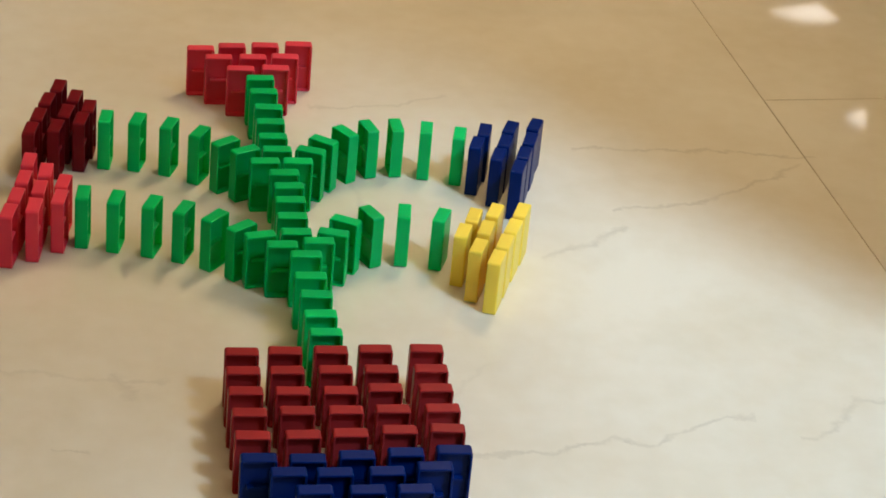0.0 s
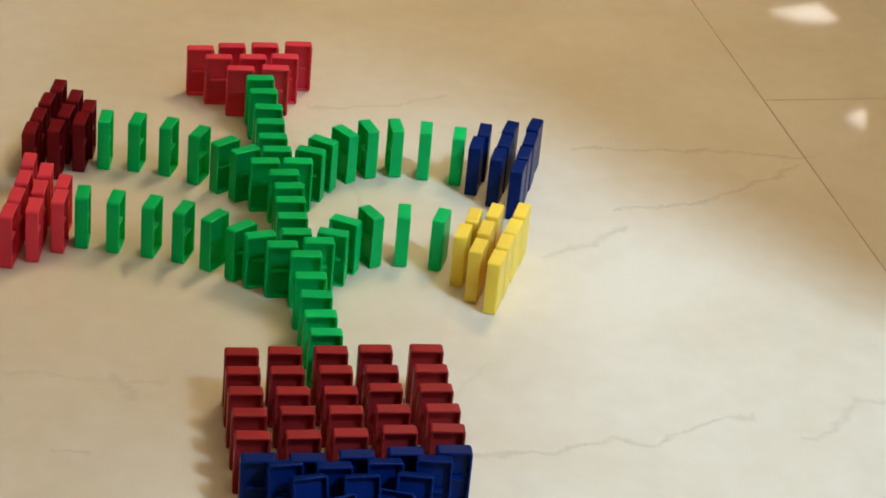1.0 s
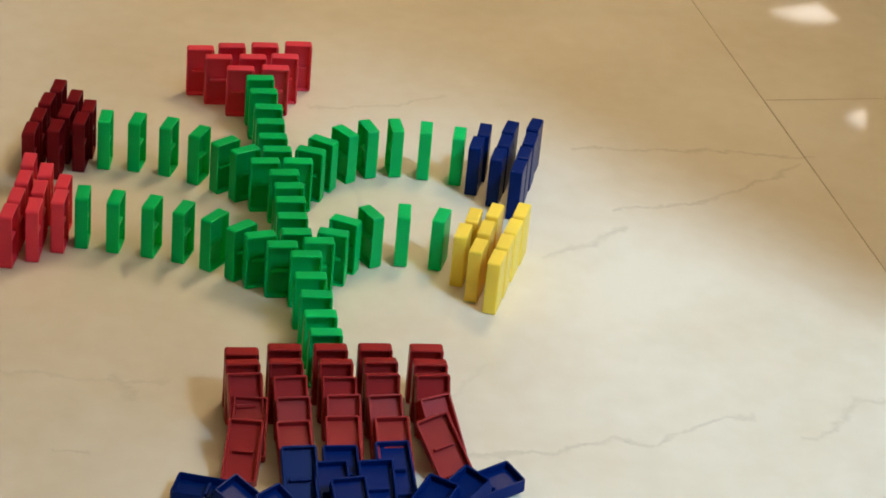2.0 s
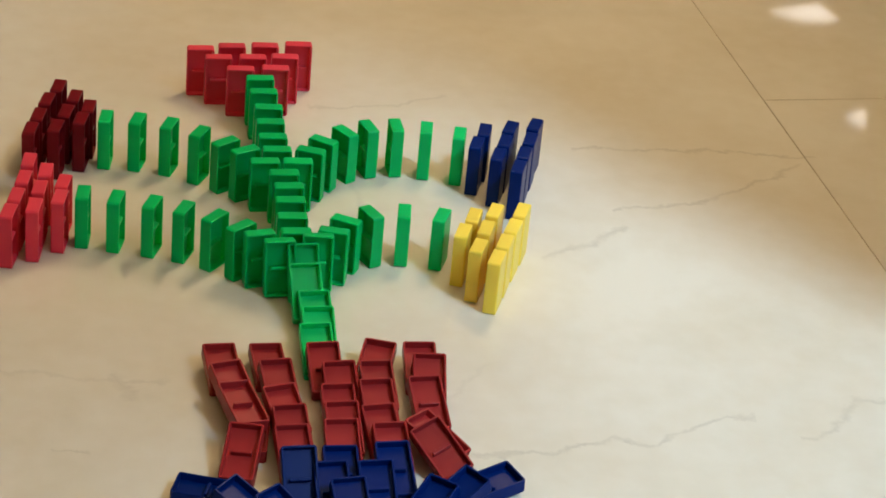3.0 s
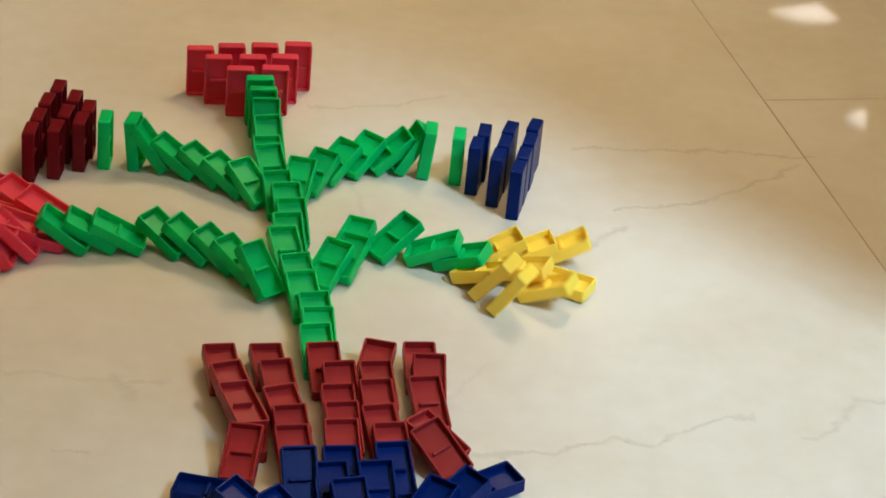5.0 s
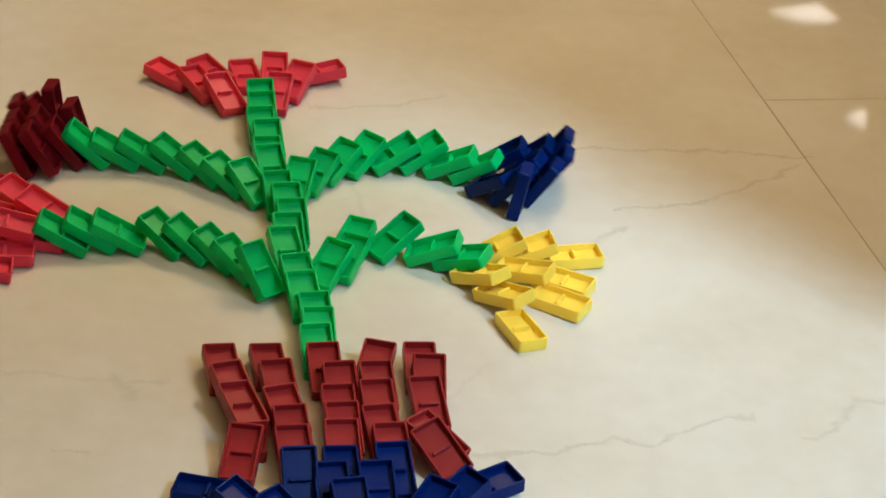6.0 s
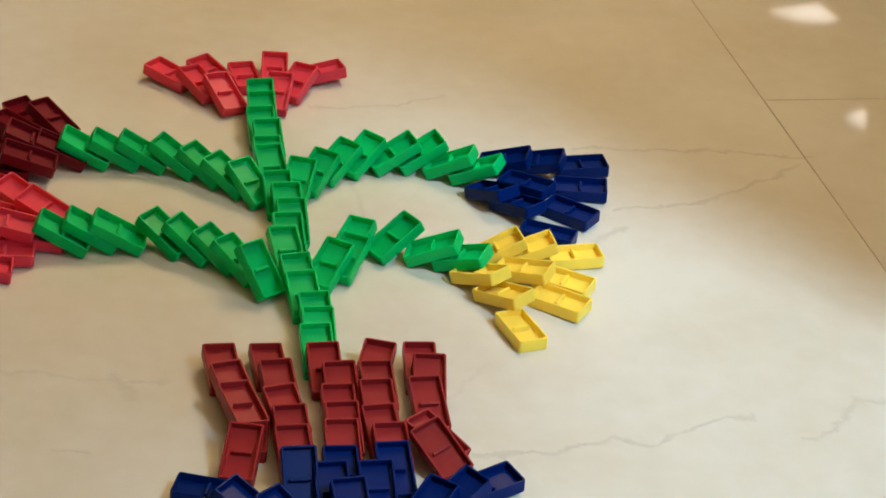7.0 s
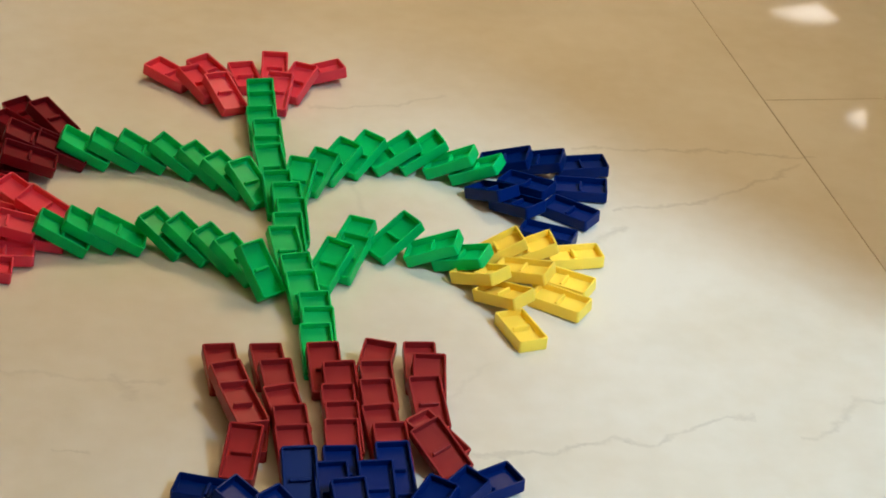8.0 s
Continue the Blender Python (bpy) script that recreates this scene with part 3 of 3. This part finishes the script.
    # pot row 1
    topple(pot_row_1[0], 1.98, 0.90, -0.0297, -0.2887, 16.5, 79.7, 1.2)
    topple(pot_row_1[1], 1.90, 0.75, 0.0039, -0.2773, 15.1, 84.8, 1.5)
    topple(pot_row_1[2], 1.90, 0.75, 0.0463, -0.2808, 13.5, 69.2, -1.8)
    topple(pot_row_1[3], 1.92, 0.75, 0.0731, -0.2653, -7.3, 76.1, -0.0)
    topple(pot_row_1[4], 1.98, 0.88, 0.1161, -0.2624, 8.5, 76.0, -1.3)
    # pot row 2
    topple(pot_row_2[0], 1.80, 0.75, -0.0119, -0.3169, 29.8, 69.5, 3.7)
    topple(pot_row_2[1], 1.78, 0.75, 0.0160, -0.3074, 17.5, 72.8, 0.8)
    topple(pot_row_2[2], 1.78, 0.75, 0.0605, -0.3056, 13.0, 68.4, -2.0)
    topple(pot_row_2[3], 1.80, 0.75, 0.0878, -0.2966, 12.8, 72.4, 0.0)
    topple(pot_row_2[4], 1.82, 0.75, 0.1219, -0.2854, 5.4, 64.2, 0.1)
    # pot row 3
    topple(pot_row_3[0], 1.68, 0.75, -0.0025, -0.3500, 26.6, 83.0, 5.0, 0.0107)
    topple(pot_row_3[1], 1.66, 0.75, 0.0282, -0.3396, 24.2, 73.4, -1.2)
    topple(pot_row_3[2], 1.66, 0.75, 0.0615, -0.3361, 12.0, 69.6, -1.3)
    topple(pot_row_3[3], 1.68, 0.75, 0.0907, -0.3228, 14.2, 70.7, -0.0)
    topple(pot_row_3[4], 1.70, 0.75, 0.1281, -0.3144, 16.7, 66.7, -0.0)
    # pot row 4
    topple(pot_row_4[0], 1.56, 0.75, -0.0040, -0.3712, 3.3, 87.6, 0.5)
    topple(pot_row_4[1], 1.54, 0.75, 0.0320, -0.3693, 16.1, 68.7, -0.0)
    topple(pot_row_4[2], 1.54, 0.75, 0.0672, -0.3594, 12.9, 68.4, -1.6)
    topple(pot_row_4[3], 1.56, 0.75, 0.0976, -0.3549, 17.2, 72.6, -1.0)
    topple(pot_row_4[4], 1.58, 0.75, 0.1496, -0.3471, 50.4, 73.9, 1.3)
    # pot row 5
    topple(pot_row_5[0], 1.44, 0.75, -0.0092, -0.4026, -2.3, 67.5, -3.0)
    topple(pot_row_5[1], 1.42, 0.75, 0.0357, -0.3955, 15.4, 67.9, 0.3)
    topple(pot_row_5[2], 1.42, 0.75, 0.0679, -0.3827, 11.5, 68.4, -1.1)
    topple(pot_row_5[3], 1.44, 0.75, 0.1045, -0.3778, 13.3, 72.2, -0.1)
    topple(pot_row_5[4], 1.46, 0.75, 0.1518, -0.3706, 41.8, 67.2, -20.0)
    # pot base 5
    topple(pot_base_5[0], 1.09, 0.60, 0.0018, -0.4181, 83.3, 90.0, 1.1, power=1.6)
    topple(pot_base_5[1], 0.92, 0.90, 0.0409, -0.4276, 14.0, 45.7, -0.1, power=1.6)
    topple(pot_base_5[2], 0.95, 0.90, 0.0697, -0.4153, 11.2, 70.3, -0.0, power=1.6)
    topple(pot_base_5[3], 0.92, 0.85, 0.1080, -0.4026, 13.1, 71.9, -1.0, power=1.6)
    topple(pot_base_5[4], 1.14, 0.60, 0.1450, -0.3926, -55.2, 85.2, 3.4, power=1.6)
    # pot base 4
    topple(pot_base_4[0], 0.65, 1.05, 0.0267, -0.4492, 60.1, 71.1, 0.2, power=1.5)
    topple(pot_base_4[1], 0.68, 1.10, 0.0668, -0.4376, 14.5, 65.3, -0.3, power=1.5)
    topple(pot_base_4[2], 0.62, 1.10, 0.0970, -0.4297, 11.2, 70.4, -3.5, power=1.5)
    topple(pot_base_4[3], 0.72, 1.05, 0.1282, -0.4195, -43.7, 70.0, 0.0, power=1.5)
    # pot base 3
    topple(pot_base_3[0], 0.45, 1.15, 0.0521, -0.4612, 52.6, 69.7, 4.3, power=1.5)
    topple(pot_base_3[1], 0.30, 1.30, 0.0830, -0.4556, 17.2, 63.0, -1.5, power=1.5)
    topple(pot_base_3[2], 0.48, 1.15, 0.1146, -0.4401, -29.6, 69.7, -3.0, power=1.5)
    # pot base 2
    topple(pot_base_2[0], 0.08, 1.20, 0.0878, -0.4838, 46.3, 55.8, 4.2, power=1.5)
    topple(pot_base_2[1], 0.10, 1.20, 0.0983, -0.4744, -21.2, 73.3, -2.3, power=1.5)
    # pot base 1
    topple(pot_base_1[0], 0.00, 0.80, 0.0994, -0.4985, 14.6, 58.7, 8.6, power=1.5)


motions()
